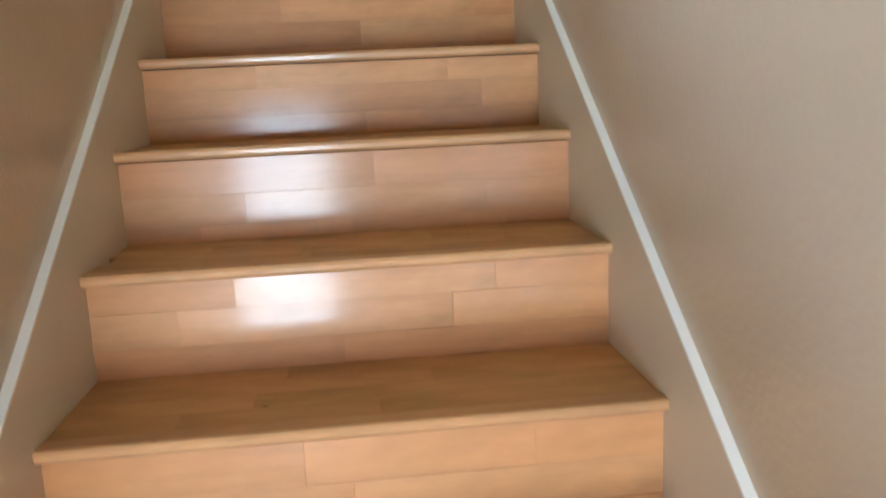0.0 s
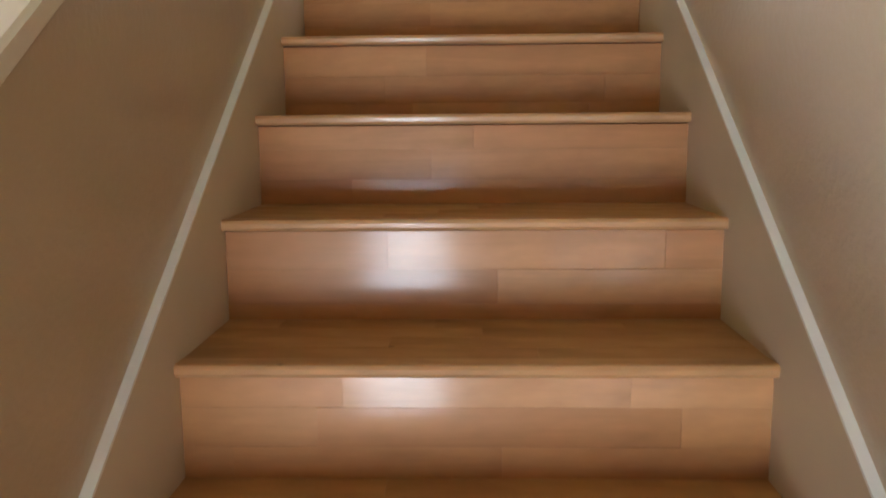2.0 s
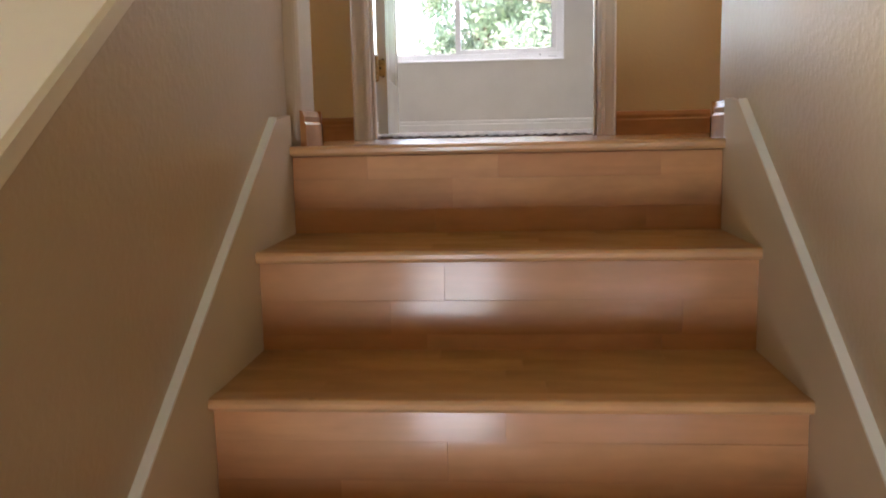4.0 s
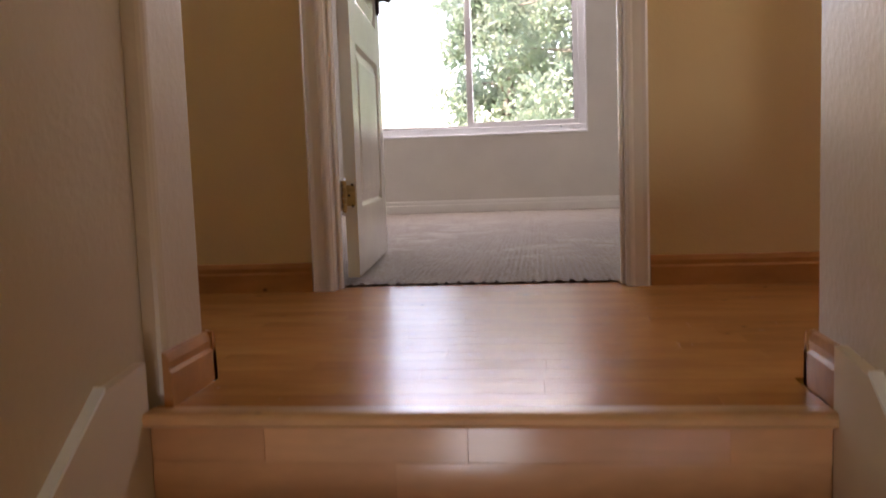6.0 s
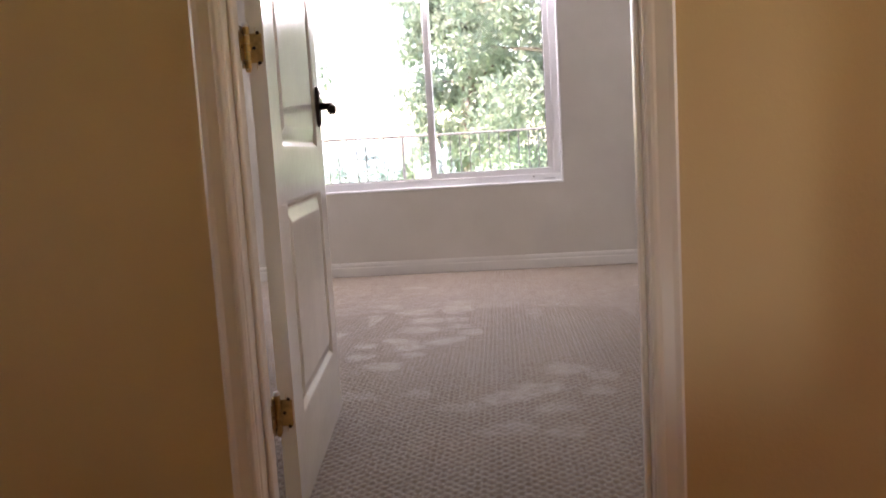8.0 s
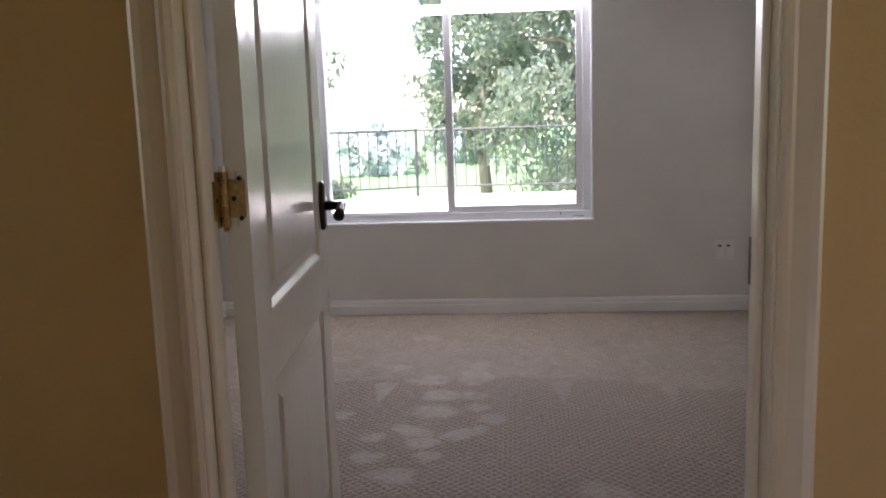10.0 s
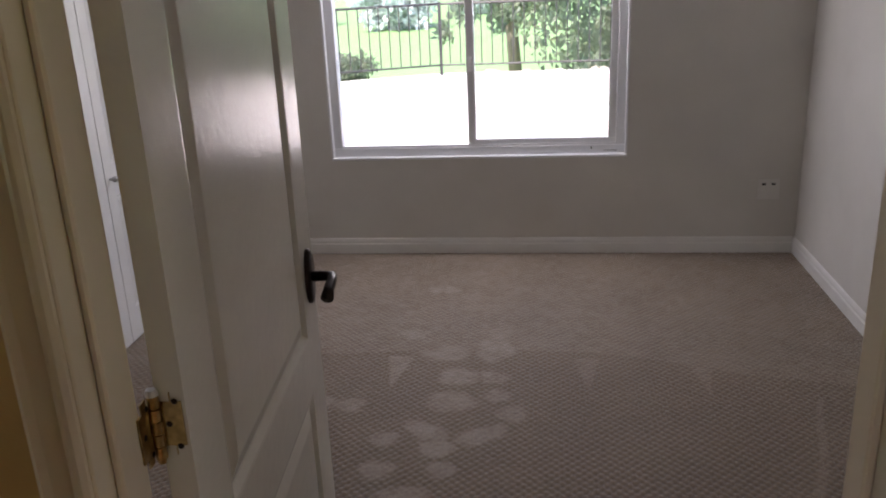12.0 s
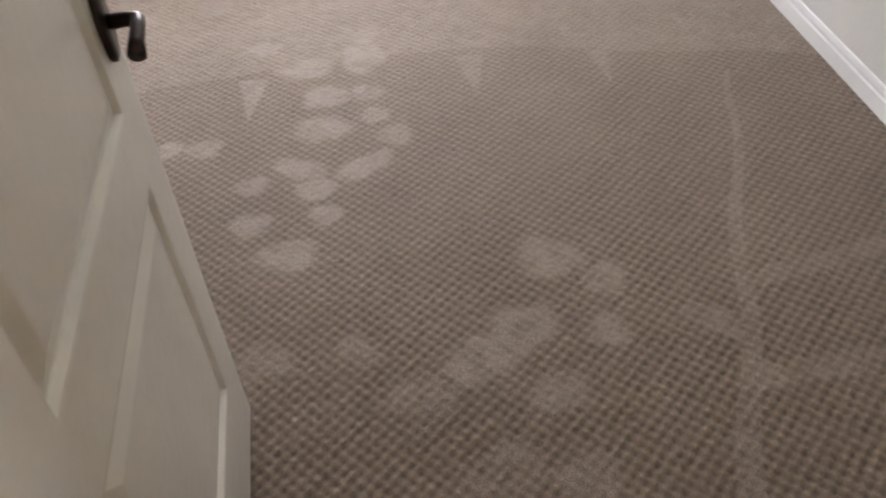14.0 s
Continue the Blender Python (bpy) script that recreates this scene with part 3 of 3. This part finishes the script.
baseboard("baseboard_9", (SL - 0.13, HY0, 0), (POST + 0.013, HY0, 0), (0, 1, 0), BROWNB, BL, 0.95)
baseboard("baseboard_10", (SR - 0.013, 0.24, 0), (2.75, 0.24, 0), (0, 1, 0), BROWNB, BL, 0.95)

# ---- stairs ----
def skirt(name, x0, x1, off, side):
    """Sloping skirt board with a paler top edge."""
    sl = RISE / RUN
    ya, yb = -RUN * STEPS, -0.09
    prof = [(ya, ya * sl - 0.30), (0.02, -0.32), (0.02, off - 0.05), (yb, yb * sl + off), (ya, ya * sl + off)]
    bm = sweep_bm(prof, [((x0, YS, 0), (0, 1, 0), (0, 0, 1)), ((x1, YS, 0), (0, 1, 0), (0, 0, 1))])
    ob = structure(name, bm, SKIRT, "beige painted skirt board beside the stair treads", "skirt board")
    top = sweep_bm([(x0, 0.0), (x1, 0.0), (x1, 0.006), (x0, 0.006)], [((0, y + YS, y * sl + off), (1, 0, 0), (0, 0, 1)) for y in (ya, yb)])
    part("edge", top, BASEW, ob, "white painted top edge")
    return ob


skirt("trim_skirt_left", SL, WX0, 0.12, 1)
skirt("trim_skirt_right", WX1, SR, 0.135, -1)

stairs = thing("staircase", "lacquered maple staircase with plank treads and risers", "stairs")
rs = random.Random(11)


def strip_row(parent, x0, x1, make, low=0.28, high=0.62):
    """A row of boards of uneven length between x0 and x1."""
    x = x0 - rs.uniform(0.0, 0.35)
    while x < x1 - 0.001:
        e = x + rs.uniform(low, high)
        a, b = max(x, x0), min(e, x1)
        if x1 - e < 0.06:
            b = e = x1
        if b - a > 0.03:
            make(a + 0.00005, b - 0.00005)
        x = e


for k in range(STEPS):
    y, z = YS - RUN * k, -RISE * k
    # riser under nosing k, with its three courses of strips
    yr = y - 0.004 + 0.030
    r = part("riser", box_bm((WX0, yr + 0.004, z - RISE), (WX1, yr + 0.018, z - 0.02)), GAP, stairs)
    hs = [0.0, 0.030, 0.095, RISE - 0.022] if k % 2 else [0.0, 0.052, 0.117, RISE - 0.022]
    for h0, h1 in zip(hs, hs[1:]):
        def mk(a, b, h0=h0, h1=h1):
            ob = part("board", box_bm((-(b - a) / 2, -0.004, 0.00005), ((b - a) / 2, 0.004, h1 - h0 - 0.00005), 0.0003, 1), WOOD, r)
            ob.location = ((a + b) / 2, yr, z - RISE + h0)
            ob.rotation_euler = (rs.uniform(-0.006, 0.006), 0, rs.uniform(-0.006, 0.006))
        strip_row(r, WX0, WX1, mk)
    if k == 0:
        tr = None
    else:
        tr = part("tread", box_bm((WX0, y + 0.03, z - 0.022), (WX1, y + RUN + 0.03, z - 0.010)), GAP, stairs)
        for d0, d1 in ((0.042, 0.107), (0.107, 0.172), (0.172, 0.237), (0.237, RUN + 0.026)):
            def mk(a, b, d0=d0, d1=d1):
                ob = part("board", box_bm((-(b - a) / 2, 0.0001, -0.010), ((b - a) / 2, d1 - d0 - 0.0001, 0.0), 0.0004, 1), TREADW, tr)
                ob.location = ((a + b) / 2, y + d0, z)
                ob.rotation_euler = (rs.uniform(-0.004, 0.004), rs.uniform(-0.001, 0.001), 0)
            strip_row(tr, WX0, WX1, mk)
    prof = [(0.042, -0.012), (0.042, 0.0008), (0.008, 0.0022), (0.002, 0.0005), (-0.001, -0.005), (0.0, -0.013), (0.005, -0.019), (0.026, -0.020), (0.026, -0.012)]
    nose = part("nosing", sweep_bm(prof, [(((WX0 - WX1) / 2, 0, 0), (0, 1, 0), (0, 0, 1)), (((WX1 - WX0) / 2, 0, 0), (0, 1, 0), (0, 0, 1))]), NOSE, stairs, "rounded maple nosing")
    nose.location = ((WX0 + WX1) / 2, y, z)

# hall floor boards
hall = bpy.data.objects["floor_hall"]
row = 0
yy = YS + 0.042
while yy < 1.337:
    d = min(0.064, 1.337 - yy)
    x0h, x1h = (WX0 if yy < HY0 else -1.6), (WX1 if yy < HY0 else 2.4)
    if yy < HY0 and yy + d > HY0:
        d = HY0 - yy
    def mk(a, b, yy=yy, d=d):
        ob = part("board", box_bm((-(b - a) / 2, 0.0002, -0.010), ((b - a) / 2, d - 0.0002, 0.0), 0.0002, 1), FLOORW, hall)
        ob.location = ((a + b) / 2, yy, 0)
    strip_row(hall, x0h, x1h, mk, 0.35, 0.8)
    yy += d

# ---- outside ----
CONCRETE = paint("sunlit_concrete", (0.62, 0.6, 0.56), 0.85, 0.3, 30)
GRASS = paint("lawn", (0.13, 0.25, 0.09), 0.9, 0.5, 30)
LEAF = material("leaves", (0.075, 0.12, 0.035), 0.55)
n_, l_, b_ = nodes(LEAF)
gi = n_.new("ShaderNodeNewGeometry")
l_.new(ramp(LEAF, gi.outputs["Random Per Island"], [(0.0, (0.07, 0.105, 0.075)), (0.5, (0.10, 0.14, 0.095)), (0.85, (0.13, 0.165, 0.105)), (1.0, (0.165, 0.185, 0.11))]), b_.inputs["Base Color"])
b_.inputs["Transmission Weight"].default_value = 0.0
def translucent(m, colour, amount):
    """Light that passes through a leaf blade."""
    n, l, b = nodes(m)
    tr, mx = n.new("ShaderNodeBsdfTranslucent"), n.new("ShaderNodeMixShader")
    tr.inputs[0].default_value = (*colour, 1)
    mx.inputs[0].default_value = amount
    out = n["Material Output"]
    l.new(b.outputs[0], mx.inputs[1])
    l.new(tr.outputs[0], mx.inputs[2])
    l.new(mx.outputs[0], out.inputs[0])


translucent(LEAF, (0.42, 0.5, 0.4), 0.55)
# distance haze put into the leaf colour, pale and bluish
FARLEAF = material("far_leaves_haze_tint", (0.58, 0.66, 0.66), 0.9)
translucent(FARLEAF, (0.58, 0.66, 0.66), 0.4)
BARK = paint("bark", (0.2, 0.175, 0.145), 0.9, 0.8, 18)
TILE = paint("terracotta", (0.42, 0.18, 0.09), 0.8, 0.3, 20)

def ground_sheet():
    xs = sorted(set([-500, -200, -80, 80, 200, 500] + list(range(-40, 41, 4))))
    ys = [-300, -60, -20, -7, 5.16, 5.17, 7, 9, 11, 12.6, 13.2, 14, 16, 19, 23, 28, 35, 45, 60, 100, 200, 600]
    bm = bmesh.new()
    grid = []
    for y in ys:
        rowv = []
        for x in xs:
            z = -0.16 if y <= 13 else -0.16 - min(3.2, (y - 13) * 0.11) - 0.12 * math.sin(x * 0.3 + y * 0.2)
            if y < 5.165:
                z = ZB - 0.3
            rowv.append(bm.verts.new((x, y, z)))
        grid.append(rowv)
    for r0, r1 in zip(grid, grid[1:]):
        for i in range(len(xs) - 1):
            bm.faces.new((r0[i], r0[i + 1], r1[i + 1], r1[i]))
    return bm


structure("ground", ground_sheet(), GRASS, "bright green lawn falling away behind the house", "lawn")


def patio_edge(x):
    return 13.65 - 0.40 * max(0.0, -1.07 - x) - 0.03 * max(0.0, -1.07 - x) ** 2


bm = bmesh.new()
top, bot = [], []
outline = [(-9, 5.2), (9, 5.2)] + [(x, patio_edge(x)) for x in [9 - 0.5 * i for i in range(37)]]
top = [bm.verts.new((x, y, -0.03)) for x, y in outline]
bot = [bm.verts.new((x, y, -0.3)) for x, y in outline]
bm.faces.new(top)
for i in range(len(top)):
    j = (i + 1) % len(top)
    bm.faces.new((top[i], top[j], bot[j], bot[i]))
bmesh.ops.recalc_face_normals(bm, faces=bm.faces[:])
structure("pavement", bm, CONCRETE, "pale sunlit concrete patio behind the house", "patio")


def fence():
    f = thing("fence", "black iron railing round the edge of the patio", "fence")
    pts = [(x, patio_edge(x) - 0.25) for x in [-1.07 + 0.02 * i for i in range(-250, 450)]]
    zt, zb = 1.02, 0.125
    rail = [(x, y) for x, y in pts[::10]]
    for z, r in ((zt, 0.02), (zb, 0.016)):
        part("rail", tube_bm([(x, y, z) for x, y in rail], r, 6), IRON, f)
    d, last, n = 0.0, pts[0], 0
    sp = 0.0
    pick, post = [], []
    for p in pts[1:]:
        sp += math.hypot(p[0] - last[0], p[1] - last[1])
        last = p
        if sp >= 0.145:
            sp = 0.0
            n += 1
            pick.append(p)
    post = [(x, patio_edge(x) - 0.25) for x in (-5.6, -3.3, -1.07, 1.72, 4.5, 7.2)]
    pick = [p for p in pick if min(abs(p[0] - q[0]) for q in post) > 0.06]
    bm = box_bm((-0.008, -0.008, zb), (0.008, 0.008, zt))
    me = bpy.data.meshes.new("baluster")
    bm.to_mesh(me); bm.free()
    me.materials.append(IRON)
    for x, y in pick:
        o = new("baluster", me)
        o.parent, o.location = f, (x, y, 0)
    for x, y in post:
        part("post", box_bm((x - 0.022, y - 0.022, -0.03), (x + 0.022, y + 0.022, zt + 0.03), 0.003, 1), IRON, f)
    return f


fence()


def leaves_bm(centres, count, size, rng):
    """Many small leaf blades in loose clumps."""
    verts, faces = [], []
    for _ in range(count):
        c, r = centres[rng.randrange(len(centres))]
        while True:
            v = Vector((rng.uniform(-1, 1), rng.uniform(-1, 1), rng.uniform(-1, 1)))
            if 0.15 < v.length < 1:
                break
        p = Vector(c) + Vector((v.x * r[0], v.y * r[1], v.z * r[2]))
        s = size * rng.uniform(0.6, 1.4)
        q = Euler((rng.uniform(0, 6.3), rng.uniform(0, 6.3), rng.uniform(0, 6.3))).to_matrix()
        base = len(verts)
        for a, b, h in ((-0.1, 0, 0), (0.35, 0.3, 0.08), (1.0, 0, -0.08), (0.35, -0.3, 0.08)):
            verts.append(p + q @ Vector((a * s, b * s, h * s)))
        faces += [(base, base + 1, base + 2), (base, base + 2, base + 3)]
    return verts, faces


def tree(x, y, z, height, spread, count, leaf, seed, label, low, leaf_mat, lean=(0, 0)):
    rng = random.Random(seed)
    t = thing("tree", label, "tree", at=(0, 0, 0))
    top = Vector((x + lean[0], y + lean[1], z + height * 0.8))
    base = Vector((x, y, z))
    pts = [base.lerp(top, k / 6) + Vector((rng.uniform(-0.12, 0.12), rng.uniform(-0.12, 0.12), 0)) * (k > 0) for k in range(7)]
    bm = tube_bm(pts, [0.12 * (1 - k / 8) * height / 7 for k in range(7)], 9)
    centres = []
    for k in range(26):
        f = rng.uniform(0.3, 0.95)
        s = base.lerp(top, f)
        ang = rng.uniform(0, 6.3)
        ln = spread * rng.uniform(0.45, 1.0) * (1.15 - 0.5 * f)
        e = s + Vector((math.cos(ang) * ln, math.sin(ang) * ln, rng.uniform(-0.25, 0.6) * ln))
        mid = s.lerp(e, 0.5) + Vector((0, 0, 0.12 * ln))
        tube_bm([s, mid, e], [0.06 * height / 7, 0.04 * height / 7, 0.012], 5, bm)
        for g in range(3):
            c = s.lerp(e, 0.55 + 0.25 * g) + Vector((rng.uniform(-0.3, 0.3), rng.uniform(-0.3, 0.3), rng.uniform(-0.5, 0.2)))
            rr = rng.uniform(0.28, 0.6) * spread * 0.42
            centres.append((c, (rr, rr, rr * rng.uniform(0.6, 1.0))))
    for k in range(int(90 * (1 - low) ** 2)):
        a = rng.uniform(0, 6.3)
        d = spread * rng.uniform(0.04, 0.85)
        rr = rng.uniform(0.25, 0.5) * spread * 0.4
        centres.append(((x + math.cos(a) * d, y + math.sin(a) * d, z + height * rng.uniform(low, 0.55)), (rr, rr, rr * 1.3)))
    smooth(part("trunk", bm, BARK, t))
    verts, faces = leaves_bm(centres, count, leaf, rng)
    me = bpy.data.meshes.new("crown")
    me.from_pydata([tuple(v) for v in verts], [], faces)
    me.materials.append(leaf_mat)
    c = new("crown", me)
    c.parent = t
    return t


tree(2.3, 16.4, -0.5, 8.5, 3.0, 30000, 0.13, 3, "tall leafy green tree just behind the iron railing", 0.0, LEAF)
tree(-0.1, 18.6, -0.8, 8.5, 1.9, 13000, 0.15, 8, "slender leafy tree behind the iron railing", 0.12, LEAF)
tree(-5.0, 16.2, -0.6, 7.5, 2.2, 9000, 0.17, 5, "leafy tree with a high branching crown on the lawn", 0.30, LEAF)
tree(-12.0, 72.0, -3.4, 6.0, 4.0, 7000, 0.45, 15, "far tree beyond the lawn, paled by haze in its leaf colour", 0.1, FARLEAF)
tree(-4.5, 90.0, -3.4, 5.5, 4.5, 7000, 0.45, 16, "far tree beyond the lawn, paled by haze in its leaf colour", 0.1, FARLEAF)
tree(-24.0, 80.0, -3.4, 6.5, 5.0, 7000, 0.45, 17, "far tree beyond the lawn, paled by haze in its leaf colour", 0.1, FARLEAF)


def bush(x, y, z, r, count, seed, label):
    rng = random.Random(seed)
    t = thing("bush", label, "bush")
    cs = [((x + rng.uniform(-r, r) * 0.6, y + rng.uniform(-r, r) * 0.6, z + r * rng.uniform(0.3, 0.9)), (r * 0.5, r * 0.5, r * 0.45)) for _ in range(9)]
    part("stem", tube_bm([(x, y, z), (x + 0.02, y, z + r * 0.6)], 0.03, 7), BARK, t)
    verts, faces = leaves_bm(cs, count, 0.09, rng)
    me = bpy.data.meshes.new("foliage")
    me.from_pydata([tuple(v) for v in verts], [], faces)
    me.materials.append(LEAF)
    o = new("foliage", me)
    o.parent = t


bush(-2.75, 14.4, -0.3, 0.42, 1500, 21, "small round yellow-green bush behind the railing")
bush(2.6, 15.0, -0.35, 0.5, 2500, 22, "low dark bush under the tree")


def rock(x, y, z, r, seed, label):
    bm = bmesh.new()
    bmesh.ops.create_icosphere(bm, subdivisions=3, radius=r)
    for v in bm.verts:
        k = noise.noise(v.co * (2.2 / r) + Vector((seed, 0, 0)))
        v.co *= 1 + 0.35 * k
        v.co.z *= 0.6
    o = link_bm("boulder", bm, STONE)
    o.location = (x, y, z)
    tagged(o, label, "boulder", "boulders by the railing")


STONE = paint("pale_stone", (0.4, 0.37, 0.33), 0.9, 0.6, 12)
for i, (x, y, r) in enumerate(((1.35, 14.3, 0.22), (1.72, 14.2, 0.28), (0.2, 14.4, 0.16), (-0.35, 14.35, 0.2), (0.75, 14.5, 0.14))):
    rock(x, y, -0.2, r, i * 3.1, "pale rounded boulder at the foot of the trees")


def pillar(x, y):
    t = thing("brick_pillar", "terracotta brick pillar beyond the railing", "pillar")
    part("shaft", box_bm((x - 0.2, y - 0.2, -0.4), (x + 0.2, y + 0.2, 1.05), 0.01, 1), TILE, t)
    part("cap", box_bm((x - 0.25, y - 0.25, 1.05), (x + 0.25, y + 0.25, 1.13), 0.01, 1), CONCRETE, t)


pillar(-3.35, 15.2)


def outlet():
    o = thing("wall_outlet", "white double wall outlet above the baseboard", "outlet")
    p = part("cover_plate", box_bm((1.60, BY1 - 0.006, 0.305), (1.713, BY1 + 0.001, 0.42), 0.003, 2), PLATE, o)
    for dx in (-0.024, 0.024):
        part("socket_face", box_bm((1.656 + dx - 0.017, BY1 - 0.0085, 0.325), (1.656 + dx + 0.017, BY1 - 0.005, 0.40), 0.002, 1), PLATE, o)
        part("slot", box_bm((1.656 + dx - 0.011, BY1 - 0.0095, 0.384), (1.656 + dx + 0.009, BY1 - 0.008, 0.395)), DARK, o)
    return o


outlet()


def closet_doors():
    n, w = 4, (CY1 - CY0) / 4
    for k in range(n):
        y0 = CY0 + k * w + 0.003
        y1 = y0 + w - 0.006
        d = thing("closet_door", "white panelled folding closet door, shut", "closet door", "closet doors")
        xf = BX0 - 0.02
        a, b = y0 + 0.07, y1 - 0.07
        pans = ((0.16, 0.68), (0.82, 1.9))
        part("slab", boxes_bm(((xf - 0.03, y0, 0.02), (xf, a, 2.03)), ((xf - 0.03, b, 0.02), (xf, y1, 2.03)), ((xf - 0.03, a, 0.02), (xf, b, pans[0][0])),
                              ((xf - 0.03, a, pans[0][1]), (xf, b, pans[1][0])), ((xf - 0.03, a, pans[1][1]), (xf, b, 2.03))), BASEW, d)
        for p0, p1 in pans:
            bm = bmesh.new()
            rings = []
            for ins, dep in ((0, 0), (0.010, 0.009), (0.016, 0.009), (0.04, 0.002)):
                rings.append([bm.verts.new((xf - dep, yy_, zz_)) for yy_, zz_ in ((a + ins, p0 + ins), (b - ins, p0 + ins), (b - ins, p1 - ins), (a + ins, p1 - ins))])
            for r0, r1 in zip(rings, rings[1:]):
                for j in range(4):
                    bm.faces.new((r0[j], r0[(j + 1) % 4], r1[(j + 1) % 4], r1[j]))
            bm.faces.new(rings[-1])
            bmesh.ops.recalc_face_normals(bm, faces=bm.faces[:])
            part("panel", bm, BASEW, d)
        if k in (1, 3):
            yk = (y0 if k == 3 else y1) + (0.035 if k == 3 else -0.035)
            c = bmesh.new()
            bmesh.ops.create_uvsphere(c, u_segments=14, v_segments=8, radius=0.014, matrix=Matrix.Translation((xf + 0.024, yk, 0.76)))
            kb = smooth(part("knob", c, STEEL, d, "small steel knob"))
            part("stem", tube_bm([(xf - 0.001, yk, 0.76), (xf + 0.016, yk, 0.76)], 0.006, 10), STEEL, kb)


closet_doors()
